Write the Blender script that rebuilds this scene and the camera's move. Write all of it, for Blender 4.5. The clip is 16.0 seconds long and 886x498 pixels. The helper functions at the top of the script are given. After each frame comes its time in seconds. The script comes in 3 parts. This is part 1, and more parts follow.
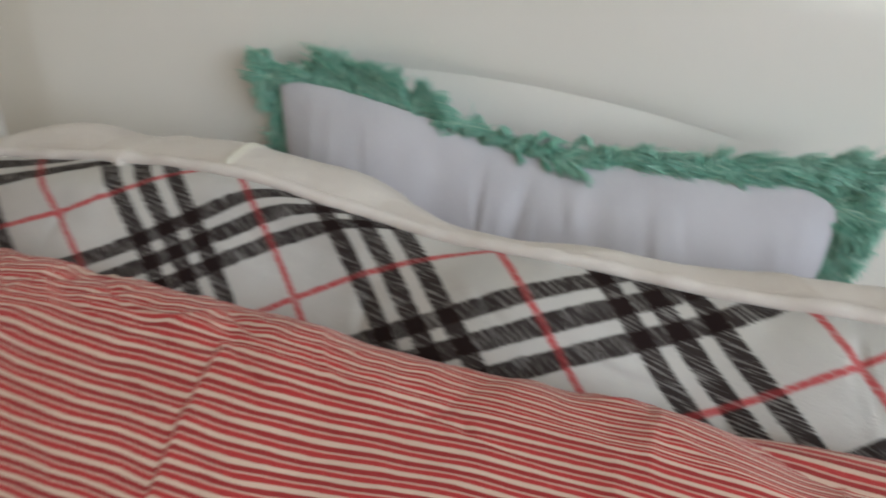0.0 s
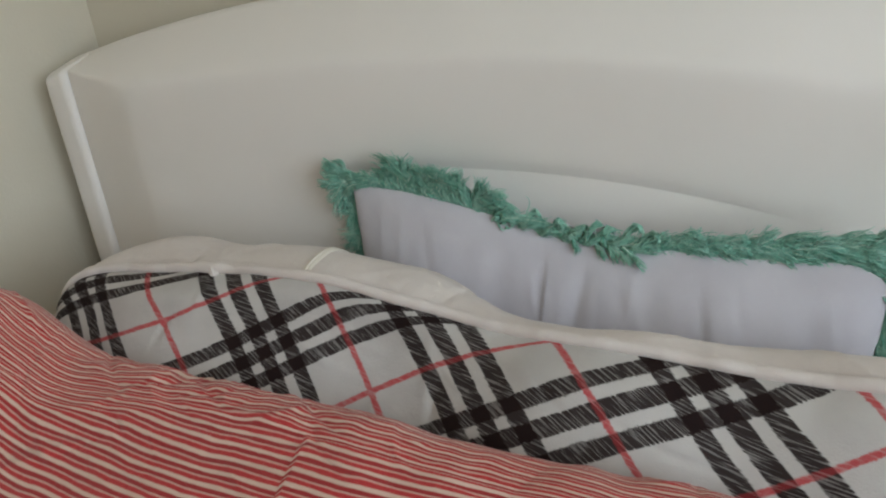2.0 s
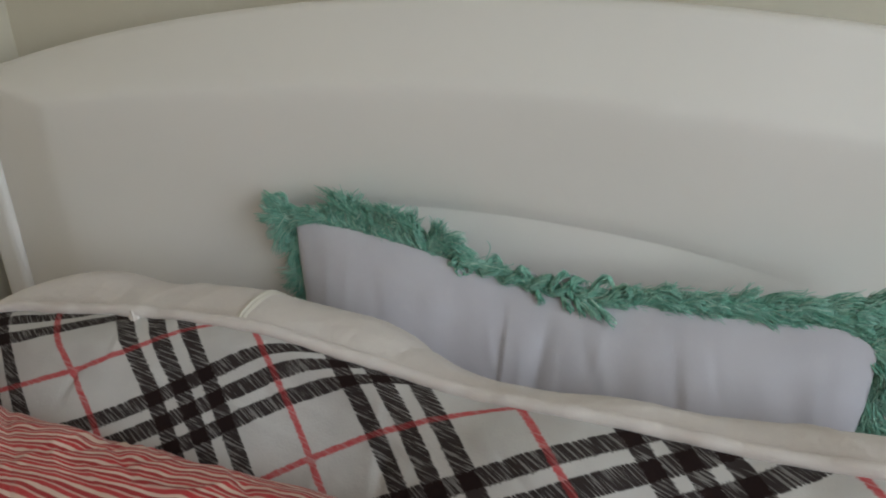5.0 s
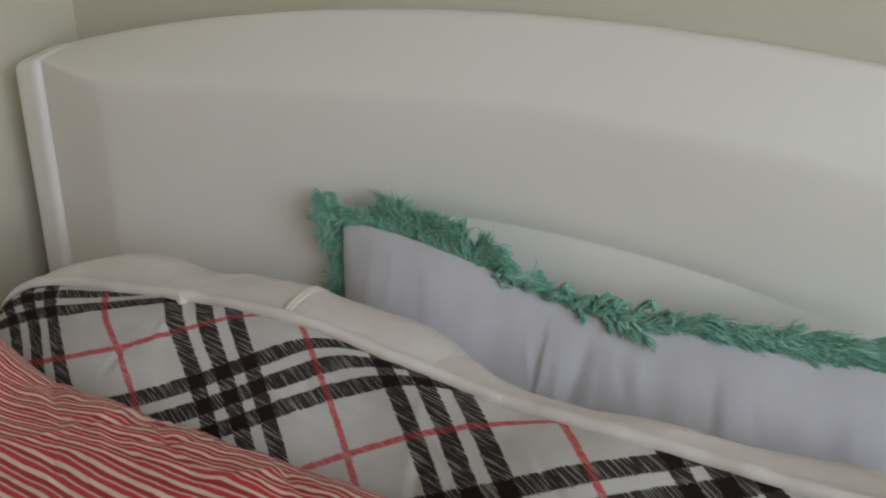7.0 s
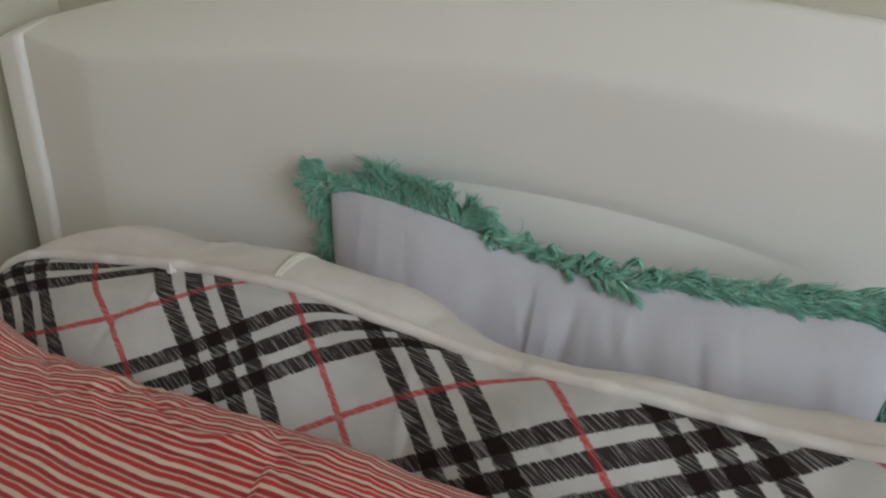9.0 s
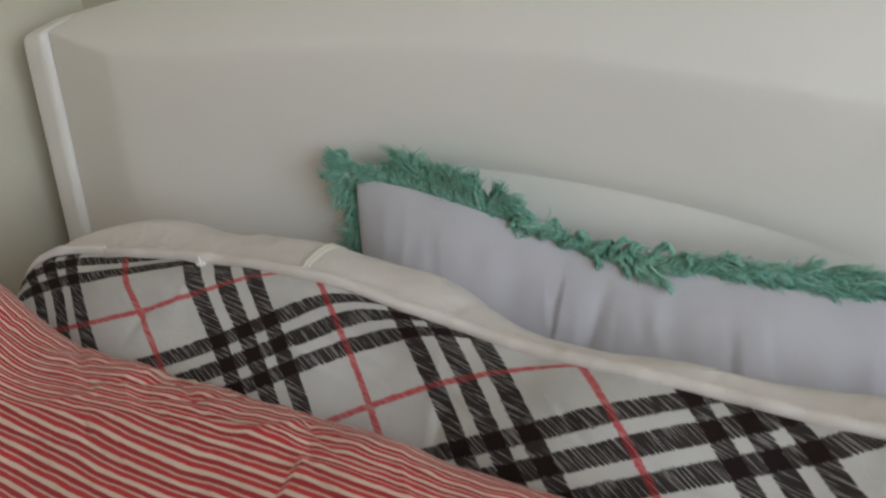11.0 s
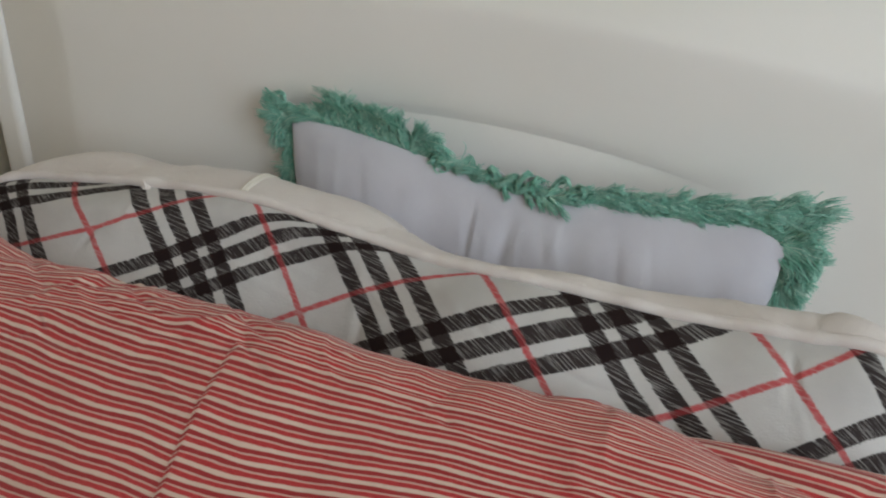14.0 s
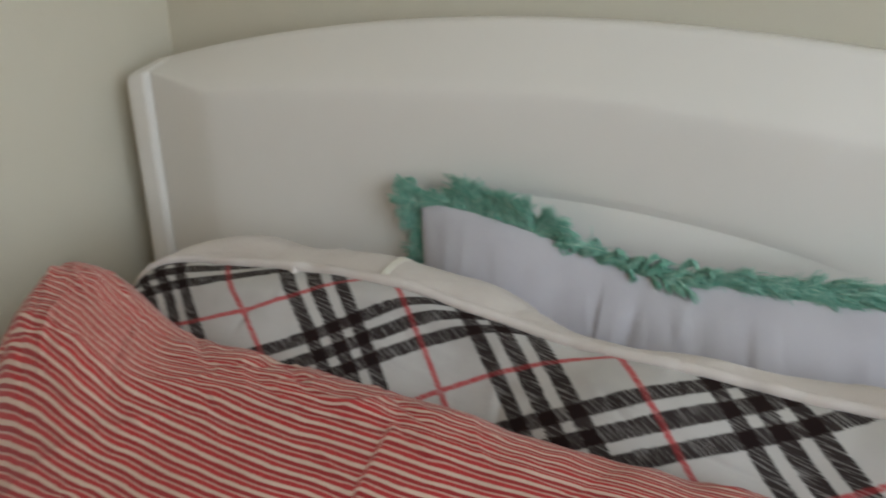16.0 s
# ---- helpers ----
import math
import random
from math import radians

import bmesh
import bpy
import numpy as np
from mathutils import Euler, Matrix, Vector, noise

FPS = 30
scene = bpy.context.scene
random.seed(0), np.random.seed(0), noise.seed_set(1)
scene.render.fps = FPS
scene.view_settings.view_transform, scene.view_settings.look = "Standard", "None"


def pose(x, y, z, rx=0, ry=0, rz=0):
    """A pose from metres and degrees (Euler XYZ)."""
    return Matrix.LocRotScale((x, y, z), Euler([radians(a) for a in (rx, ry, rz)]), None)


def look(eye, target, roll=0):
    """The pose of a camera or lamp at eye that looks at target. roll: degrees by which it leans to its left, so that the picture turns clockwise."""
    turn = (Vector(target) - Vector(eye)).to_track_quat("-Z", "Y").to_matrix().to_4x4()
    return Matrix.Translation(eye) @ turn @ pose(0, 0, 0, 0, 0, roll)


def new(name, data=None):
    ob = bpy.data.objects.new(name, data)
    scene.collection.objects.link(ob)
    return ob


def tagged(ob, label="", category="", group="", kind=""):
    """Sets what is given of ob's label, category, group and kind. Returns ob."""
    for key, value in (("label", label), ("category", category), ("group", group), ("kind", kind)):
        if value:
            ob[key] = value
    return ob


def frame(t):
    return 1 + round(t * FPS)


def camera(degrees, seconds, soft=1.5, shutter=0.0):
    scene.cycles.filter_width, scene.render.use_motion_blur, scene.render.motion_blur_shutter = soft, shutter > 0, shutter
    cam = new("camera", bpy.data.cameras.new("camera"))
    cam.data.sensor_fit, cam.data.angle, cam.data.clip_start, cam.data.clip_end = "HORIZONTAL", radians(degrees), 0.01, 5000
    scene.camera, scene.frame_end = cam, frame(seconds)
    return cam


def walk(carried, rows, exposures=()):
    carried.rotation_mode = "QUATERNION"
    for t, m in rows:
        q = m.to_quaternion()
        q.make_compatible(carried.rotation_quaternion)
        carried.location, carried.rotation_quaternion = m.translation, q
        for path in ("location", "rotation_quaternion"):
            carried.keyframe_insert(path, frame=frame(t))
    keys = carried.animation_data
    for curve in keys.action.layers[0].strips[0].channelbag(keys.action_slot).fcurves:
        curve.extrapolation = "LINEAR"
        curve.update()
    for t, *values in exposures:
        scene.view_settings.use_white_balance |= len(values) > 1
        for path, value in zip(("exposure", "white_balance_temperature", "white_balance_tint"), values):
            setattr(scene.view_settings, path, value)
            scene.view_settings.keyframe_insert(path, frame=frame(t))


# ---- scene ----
cam = camera(58.5, 16.0, soft=2.0, shutter=0.7)
PATH = [
    (0, (0.6880, -0.5434, 1.0850), (0.3826, 0.2584, 0.5714), 1.01),
    (0.5, (0.6684, -0.5652, 1.0859), (0.2768, 0.2229, 0.6110), 0.62),
    (1, (0.7251, -0.5572, 1.1135), (0.3156, 0.2380, 0.6664), -5.05),
    (1.5, (0.7235, -0.5631, 1.1173), (0.3047, 0.2318, 0.6782), -5.88),
    (2, (0.7165, -0.5583, 1.1191), (0.2917, 0.2347, 0.6823), -5.66),
    (2.5, (0.7037, -0.5098, 1.1129), (0.3471, 0.3122, 0.6688), -4.40),
    (3, (0.6720, -0.5039, 1.1249), (0.3203, 0.3334, 0.7063), -5.25),
    (3.5, (0.6833, -0.4983, 1.1190), (0.3471, 0.3433, 0.6963), -4.82),
    (4, (0.6854, -0.5032, 1.1164), (0.3434, 0.3355, 0.6924), -4.65),
    (4.2, (0.6852, -0.5072, 1.1147), (0.3357, 0.3295, 0.6931), -3.97),
    (6.5, (0.6764, -0.5228, 1.1099), (0.3203, 0.3199, 0.7062), 0.84),
    (7, (0.6650, -0.5325, 1.1092), (0.2912, 0.3071, 0.7151), 2.58),
    (7.5, (0.6675, -0.5284, 1.1136), (0.2925, 0.3137, 0.7260), 1.16),
    (8, (0.6697, -0.5307, 1.1149), (0.3060, 0.3175, 0.7298), 2.50),
    (8.5, (0.6742, -0.5342, 1.1048), (0.3084, 0.3048, 0.7020), 1.54),
    (10.8, (0.6620, -0.5296, 1.1086), (0.3040, 0.2815, 0.6461), 2.11),
    (11, (0.6686, -0.5342, 1.1029), (0.2830, 0.2781, 0.6653), -0.38),
    (11.5, (0.6723, -0.5317, 1.0756), (0.3538, 0.2692, 0.5686), 4.21),
    (12, (0.6654, -0.5528, 1.0959), (0.3123, 0.2466, 0.6098), 1.82),
    (12.5, (0.7119, -0.5898, 1.0997), (0.3748, 0.2234, 0.6253), 2.88),
    (13, (0.7166, -0.6127, 1.1028), (0.3564, 0.1963, 0.6382), 1.28),
    (13.5, (0.7219, -0.5974, 1.1101), (0.3905, 0.2306, 0.6578), 2.71),
    (14, (0.7118, -0.5961, 1.1002), (0.3992, 0.2343, 0.6390), 2.95),
    (14.5, (0.6938, -0.6172, 1.1223), (0.3096, 0.2055, 0.7032), 1.22),
    (15, (0.6812, -0.6281, 1.1253), (0.2721, 0.1909, 0.7230), 0.91),
    (15.5, (0.6704, -0.6428, 1.1370), (0.2085, 0.1526, 0.7447), -0.73),
    (16, (0.6825, -0.6290, 1.1300), (0.2651, 0.1869, 0.7300), -0.04),
]
EXPOSURES = [(0, 0.27), (0.5, 0.22), (1, 0.22), (1.5, 0.04), (2, 0.06), (2.5, -0.02), (3, -0.1), (4, -0.14), (8.5, -0.14), (11, 0), (11.5, 0.25), (12, 0.26), (12.5, 0.18), (13, 0.15), (13.5, 0.18), (14, 0.05), (14.5, 0.1), (15, 0.0), (15.5, 0.02), (16, -0.01)]
walk(cam, [(t, look(e, a, r)) for t, e, a, r in PATH], EXPOSURES)

# ---- world and light ----
world = bpy.data.worlds.new("sky")
world.use_nodes = True
scene.world = world
wn = world.node_tree.nodes
sky = wn.new("ShaderNodeTexSky")
sky.sky_type, sky.sun_disc = "NISHITA", False
sky.sun_elevation, sky.sun_rotation = radians(40), radians(120)
wn["Background"].inputs["Strength"].default_value = 0.12
world.node_tree.links.new(sky.outputs["Color"], wn["Background"].inputs["Color"])


def area_lamp(name, eye, target, width, height, power, colour):
    lamp = bpy.data.lights.new(name, "AREA")
    lamp.shape, lamp.size, lamp.size_y, lamp.energy, lamp.color = "RECTANGLE", width, height, power, colour
    ob = new(name, lamp)
    ob.matrix_world = look(eye, target)
    return ob


area_lamp("window_daylight", (1.93, -1.10, 1.53), (0.3, -0.6, 0.95), 1.2, 0.95, 19.9, (0.76, 0.905, 1.0))

# ---- materials ----


def material(name, rough=0.6):
    m = bpy.data.materials.new(name)
    m.use_nodes = True
    b = m.node_tree.nodes["Principled BSDF"]
    b.inputs["Roughness"].default_value = rough
    b.inputs["Specular IOR Level"].default_value = 0.15 if rough > 0.8 else 0.5
    return m, m.node_tree.nodes, m.node_tree.links, b


class Net:
    """Short hand for value nodes."""

    def __init__(self, m):
        self.nodes, self.links = m.node_tree.nodes, m.node_tree.links

    def put(self, socket, value):
        if isinstance(value, bpy.types.NodeSocket):
            self.links.new(value, socket)
        else:
            socket.default_value = value

    def math(self, op, *values):
        n = self.nodes.new("ShaderNodeMath")
        n.operation = op
        for k, v in enumerate(values):
            self.put(n.inputs[k], v)
        return n.outputs[0]

    def noise(self, vector, scale, detail=3.0, rough=0.55):
        n = self.nodes.new("ShaderNodeTexNoise")
        n.inputs["Scale"].default_value, n.inputs["Detail"].default_value, n.inputs["Roughness"].default_value = scale, detail, rough
        if vector is not None:
            self.links.new(vector, n.inputs["Vector"])
        return n.outputs["Fac"]

    def coord(self, which):
        n = self.nodes.new("ShaderNodeTexCoord")
        return n.outputs[which]

    def scaled(self, vector, scale, turn=0.0):
        n = self.nodes.new("ShaderNodeMapping")
        n.inputs["Scale"].default_value = scale
        n.inputs["Rotation"].default_value = (0, 0, turn)
        self.links.new(vector, n.inputs["Vector"])
        return n.outputs["Vector"]

    def ramp(self, value, low, high):
        n = self.nodes.new("ShaderNodeMapRange")
        n.interpolation_type = "SMOOTHSTEP"
        self.put(n.inputs["Value"], value)
        n.inputs["From Min"].default_value, n.inputs["From Max"].default_value = low, high
        return n.outputs["Result"]

    def mix(self, fac, a, b):
        n = self.nodes.new("ShaderNodeMix")
        n.data_type = "RGBA"
        self.put(n.inputs["Factor"], fac)
        for socket, v in ((n.inputs[6], a), (n.inputs[7], b)):
            self.put(socket, v if isinstance(v, bpy.types.NodeSocket) else (*v, 1.0))
        return n.outputs[2]

    def bump(self, height, strength, distance, bsdf):
        n = self.nodes.new("ShaderNodeBump")
        n.inputs["Strength"].default_value, n.inputs["Distance"].default_value = strength, distance
        self.links.new(height, n.inputs["Height"])
        self.links.new(n.outputs["Normal"], bsdf.inputs["Normal"])


def plain_paint(name, a, b, rough, grain=180.0, depth=0.0006, patch=2.5):
    """A painted surface: two close tones in broad patches, a fine roller grain."""
    m, nodes, links, bsdf = material(name, rough)
    k = Net(m)
    where = k.coord("Object")
    links.new(k.mix(k.ramp(k.noise(where, patch, 4.0), 0.3, 0.7), a, b), bsdf.inputs["Base Color"])
    k.put(bsdf.inputs["Roughness"], k.math("MULTIPLY_ADD", k.noise(where, 9.0), 0.2, rough - 0.1))
    k.bump(k.noise(where, grain, 3.0), 0.25, depth, bsdf)
    return m


def cotton(name, a, b, weave=900.0, rough=0.9, crease=0.5, depth=0.004):
    """Plain woven cloth with soft creases."""
    m, nodes, links, bsdf = material(name, rough)
    k = Net(m)
    where = k.coord("Object")
    links.new(k.mix(k.ramp(k.noise(where, 14.0, 4.0), 0.3, 0.7), a, b), bsdf.inputs["Base Color"])
    fine = k.noise(where, weave, 2.0)
    soft = k.noise(k.scaled(where, (30, 30, 12)), 1.0, 4.0)
    k.bump(k.math("ADD", k.math("MULTIPLY", fine, 0.03), k.math("MULTIPLY", soft, crease)), 0.5, depth, bsdf)
    bsdf.inputs["Sheen Weight"].default_value = 0.15
    return m


def near(k, phase, centre, half, edge):
    """1 inside a band of a repeating phase, 0 outside."""
    d = k.math("ABSOLUTE", k.math("SUBTRACT", phase, centre))
    return k.math("SUBTRACT", 1.0, k.ramp(d, half - edge, half + edge))


WARP, WEFT = 0.163, 0.139  # repeat of the plaid both ways


def plaid_cloth():
    """White cotton printed with brushed black triple bands and single red lines, both ways on the bias."""
    m, nodes, links, bsdf = material("plaid_print", 0.85)
    k = Net(m)
    uv = k.coord("UV")
    sep = nodes.new("ShaderNodeSeparateXYZ")
    links.new(uv, sep.inputs[0])
    x, y = sep.outputs[0], sep.outputs[1]
    wobble = k.math("MULTIPLY", k.math("SUBTRACT", k.noise(uv, 60.0, 2.0), 0.5), 0.012)
    a = k.math("FRACT", k.math("ADD", k.math("ADD", k.math("DIVIDE", x, WARP), 10.0), wobble))
    b = k.math("FRACT", k.math("ADD", k.math("ADD", k.math("DIVIDE", y, WEFT), 10.0), wobble))
    # red falls on phase 0.5, the black triple round phase 0
    streaks = {}
    for name, turn in (("a", radians(-46)), ("b", radians(-68))):
        turned = k.scaled(uv, (1, 1, 1), turn)
        streaks[name] = k.ramp(k.noise(k.scaled(turned, (45, 660, 1)), 1.0, 2.0, 0.5), 0.50, 0.63)
    blacks, reds, solid = [], [], []
    knot = k.math("MULTIPLY", k.math("SUBTRACT", k.noise(uv, 380.0, 2.0), 0.5), 0.020)
    for name, p in (("a", a), ("b", b)):
        far = k.math("ADD", k.math("MINIMUM", p, k.math("SUBTRACT", 1.0, p)), k.math("MULTIPLY_ADD", streaks[name], 0.007, -0.003))
        bands = k.math("MAXIMUM", near(k, far, 0.0, 0.045, 0.005), near(k, far, 0.152, 0.045, 0.005))
        solid.append(bands)
        blacks.append(k.math("MULTIPLY", bands, k.math("SUBTRACT", 1.0, k.math("MULTIPLY", streaks[name], 0.34))))
        reds.append(near(k, k.math("ADD", p, knot), 0.5, 0.017, 0.006))
    worn = k.math("SUBTRACT", k.math("MULTIPLY_ADD", k.noise(uv, 260.0, 2.0), 0.35, 0.68), k.math("MULTIPLY", k.math("MINIMUM", streaks["a"], 1.0), 0.25))
    red = k.math("MULTIPLY", k.math("MAXIMUM", *reds), worn)
    both = k.math("MULTIPLY", solid[0], solid[1])
    black = k.math("MULTIPLY", k.math("MAXIMUM", *blacks), 0.96)
    black = k.math("MAXIMUM", black, both)
    ground = k.mix(k.ramp(k.noise(uv, 12.0, 3.0), 0.35, 0.7), (0.54, 0.507, 0.483), (0.465, 0.433, 0.41))
    colour = k.mix(black, ground, (0.017, 0.0085, 0.008))
    red = k.math("MULTIPLY", red, k.math("MULTIPLY_ADD", black, -0.55, 1.0))
    links.new(k.mix(red, colour, (0.47, 0.030, 0.035)), bsdf.inputs["Base Color"])
    where = k.coord("Object")
    soft = k.noise(k.scaled(where, (26, 26, 26)), 1.0, 4.0)
    k.bump(k.math("ADD", soft, k.math("MULTIPLY", k.noise(where, 900.0, 2.0), 0.1)), 0.45, 0.006, bsdf)
    return m


def stripe_cloth():
    """Red ticking: a cream stripe, then red parted by one hair line, along the pillow."""
    m, nodes, links, bsdf = material("ticking_stripe", 0.88)
    k = Net(m)
    uv = k.coord("UV")
    sep = nodes.new("ShaderNodeSeparateXYZ")
    links.new(uv, sep.inputs[0])
    wave = k.math("MULTIPLY", k.math("SUBTRACT", k.noise(k.scaled(uv, (26, 60, 1)), 1.0, 3.0), 0.5), 0.0035)
    p = k.math("FRACT", k.math("ADD", k.math("DIVIDE", k.math("ADD", sep.outputs[1], wave), 0.0091), 100.0))
    cream = near(k, p, 0.5, 0.140, 0.045)
    far = k.math("MINIMUM", p, k.math("SUBTRACT", 1.0, p))
    hair = k.math("MULTIPLY", near(k, far, 0.0, 0.062, 0.04), 0.72)
    thread = k.noise(k.scaled(uv, (300, 2600, 1)), 1.0, 2.0)
    red = k.mix(k.ramp(thread, 0.3, 0.75), (0.41, 0.030, 0.032), (0.55, 0.060, 0.058))
    red = k.mix(k.math("MULTIPLY", k.ramp(p, 0.45, 0.55), 0.5), red, (0.22, 0.022, 0.022))
    light = k.mix(k.ramp(k.noise(uv, 20.0, 3.0), 0.3, 0.7), (0.62, 0.435, 0.35), (0.69, 0.50, 0.41))
    colour = k.mix(k.math("MAXIMUM", cream, hair), red, light)
    links.new(colour, bsdf.inputs["Base Color"])
    where = k.coord("Object")
    soft = k.noise(k.scaled(where, (22, 40, 40)), 1.0, 4.0)
    k.bump(k.math("ADD", soft, k.math("MULTIPLY", thread, 0.06)), 0.5, 0.006, bsdf)
    bsdf.inputs["Sheen Weight"].default_value = 0.2
    return m


def fringe_yarn():
    m, nodes, links, bsdf = material("green_yarn", 0.9)
    k = Net(m)
    geo = nodes.new("ShaderNodeNewGeometry")
    n = geo.outputs["Random Per Island"]
    colour = k.mix(n, (0.112, 0.37, 0.26), (0.325, 0.60, 0.47))
    # pale mint lumps: highlights on the tufts painted into the colour
    lit_lump = k.ramp(k.noise(k.coord("Object"), 130.0, 2.0), 0.42, 0.66)
    colour = k.mix(k.math("MULTIPLY", lit_lump, 0.45), colour, (0.44, 0.69, 0.57))
    links.new(k.mix(k.math("GREATER_THAN", n, 0.95), colour, (0.55, 0.72, 0.60)), bsdf.inputs["Base Color"])
    bsdf.inputs["Sheen Weight"].default_value = 0.3
    return m


def boards():
    m, nodes, links, bsdf = material("oak_floor", 0.45)
    k = Net(m)
    where = k.coord("Object")
    grain = k.noise(k.scaled(where, (2.0, 40.0, 1.0)), 1.0, 5.0)
    links.new(k.mix(k.ramp(grain, 0.3, 0.7), (0.22, 0.13, 0.07), (0.36, 0.23, 0.13)), bsdf.inputs["Base Color"])
    k.bump(grain, 0.3, 0.002, bsdf)
    return m


# unseen south and east walls: peach added to throw warm bounced light
BOUNCE_WALL = plain_paint("bounce_wall_paint", (0.78, 0.57, 0.38), (0.81, 0.60, 0.41), 0.75, 240.0, 0.0008)
WALL = plain_paint("wall_paint", (0.655, 0.592, 0.475), (0.695, 0.632, 0.515), 0.75, 240.0, 0.0008)
# unseen ceiling, tinted cream so that its bounce is warm
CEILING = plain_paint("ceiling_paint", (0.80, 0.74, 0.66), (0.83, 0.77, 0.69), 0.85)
LACQUER = plain_paint("white_lacquer", (0.80, 0.75, 0.70), (0.835, 0.782, 0.735), 0.42, 60.0, 0.0002, 3.0)
FRAME = plain_paint("window_paint", (0.8, 0.8, 0.78), (0.84, 0.84, 0.82), 0.4)
# mattress sheet out of view, coloured peach to reflect warm light upwards
BOUNCE_SHEET = cotton("bounce_sheet", (0.76, 0.58, 0.44), (0.80, 0.62, 0.48))
CREAM = cotton("cream_cotton", (0.65, 0.57, 0.53), (0.72, 0.645, 0.605), 800.0, 0.9, 0.8, 0.010)
WHITE = cotton("white_cotton", (0.57, 0.535, 0.575), (0.63, 0.595, 0.635), 900.0, 0.9, 0.35)
TAB = cotton("yellowed_cotton", (0.69, 0.625, 0.54), (0.74, 0.675, 0.59), 700.0)
PLAID, STRIPE, YARN, FLOOR = plaid_cloth(), stripe_cloth(), fringe_yarn(), boards()

# ---- mesh helpers ----


def mesh_object(name, verts, faces, mat, parent=None, uv=None, label="", smooth=True):
    me = bpy.data.meshes.new(name)
    me.from_pydata([tuple(v) for v in verts], [], faces)
    me.materials.append(mat)
    if smooth:
        me.polygons.foreach_set("use_smooth", [True] * len(me.polygons))
    if uv is not None:
        layer = me.uv_layers.new(name="UVMap")
        loops = np.empty(len(me.loops), int)
        me.loops.foreach_get("vertex_index", loops)
        layer.data.foreach_set("uv", np.asarray(uv)[loops].ravel())
    me.update()
    ob = new(name, me)
    if parent is not None:
        ob.parent = parent
    if label:
        tagged(ob, label)
    return ob


def part(name, bm, mat, parent, label="", smooth=False):
    me = bpy.data.meshes.new(name)
    bmesh.ops.recalc_face_normals(bm, faces=bm.faces)
    bm.to_mesh(me)
    bm.free()
    me.materials.append(mat)
    me.polygons.foreach_set("use_smooth", [smooth] * len(me.polygons))
    ob = new(name, me)
    if parent is not None:
        ob.parent = parent
    if label:
        tagged(ob, label)
    return ob


def box(bm, x0, x1, y0, y1, z0, z1, bevel=0.0, segments=2):
    made = bmesh.ops.create_cube(bm, size=1.0, matrix=Matrix.Translation(((x0 + x1) / 2, (y0 + y1) / 2, (z0 + z1) / 2)) @ Matrix.Diagonal((x1 - x0, y1 - y0, z1 - z0, 1)))
    if bevel:
        edges = {e for v in made["verts"] for e in v.link_edges}
        bmesh.ops.bevel(bm, geom=list(edges), offset=bevel, segments=segments, affect="EDGES", profile=0.5)
    return bm


def thing(name, label, category, kind="", group=""):
    return tagged(new(name), label, category, group, kind)


def sheet(rows, columns, flip=False):
    """Faces of a grid of vertices, row by row."""
    faces = []
    for r in range(rows - 1):
        for c in range(columns - 1):
            a = r * columns + c
            q = (a, a + 1, a + columns + 1, a + columns)
            faces.append(q[::-1] if flip else q)
    return faces


def flow(knots, x):
    """A smooth curve through a few (x, value) knots."""
    kx, ky = np.array(knots, float).T
    d = np.diff(ky) / np.diff(kx)
    slope = np.r_[d[0], (d[1:] + d[:-1]) / 2, d[-1]]
    x = np.clip(x, kx[0], kx[-1])
    i = np.clip(np.searchsorted(kx, x, side="right") - 1, 0, len(kx) - 2)
    h = kx[i + 1] - kx[i]
    t = (x - kx[i]) / h
    return ((2 * t**3 - 3 * t**2 + 1) * ky[i] + (t**3 - 2 * t**2 + t) * h * slope[i] + (3 * t**2 - 2 * t**3) * ky[i + 1] + (t**3 - t**2) * h * slope[i + 1])


def section(points, n):
    """A smooth open line through a few (y, z) points, n samples at even steps, with the length so far."""
    p = np.array(points, float)
    t = np.r_[0, np.cumsum(np.hypot(*np.diff(p, axis=0).T))]
    fine = np.linspace(0, t[-1], 600)
    y, z = flow(np.c_[t, p[:, 0]], fine), flow(np.c_[t, p[:, 1]], fine)
    run = np.r_[0, np.cumsum(np.hypot(np.diff(y), np.diff(z)))]
    s = np.linspace(0, run[-1], n)
    return np.interp(s, run, y), np.interp(s, run, z), s


def step(a, b, x):
    t = np.clip((x - a) / (b - a), 0, 1)
    return t * t * (3 - 2 * t)


def hump(x, centre, width):
    return np.exp(-(((x - centre) / width) ** 2))


def ripple(x, y, seed, fx, fy, n=6):
    """Soft irregular waves of cloth, about -1 to 1."""
    rng = np.random.RandomState(seed)
    out = 0
    for _ in range(n):
        a, b, c, d = rng.uniform(0.5, 1.6), rng.uniform(-1, 1), rng.uniform(0, 6.28), rng.uniform(0.5, 1)
        out = out + d * np.sin(fx * a * x + fy * b * y + c + 0.8 * np.sin(fy * 0.6 * y + 3 * c))
    return out / n * 1.6


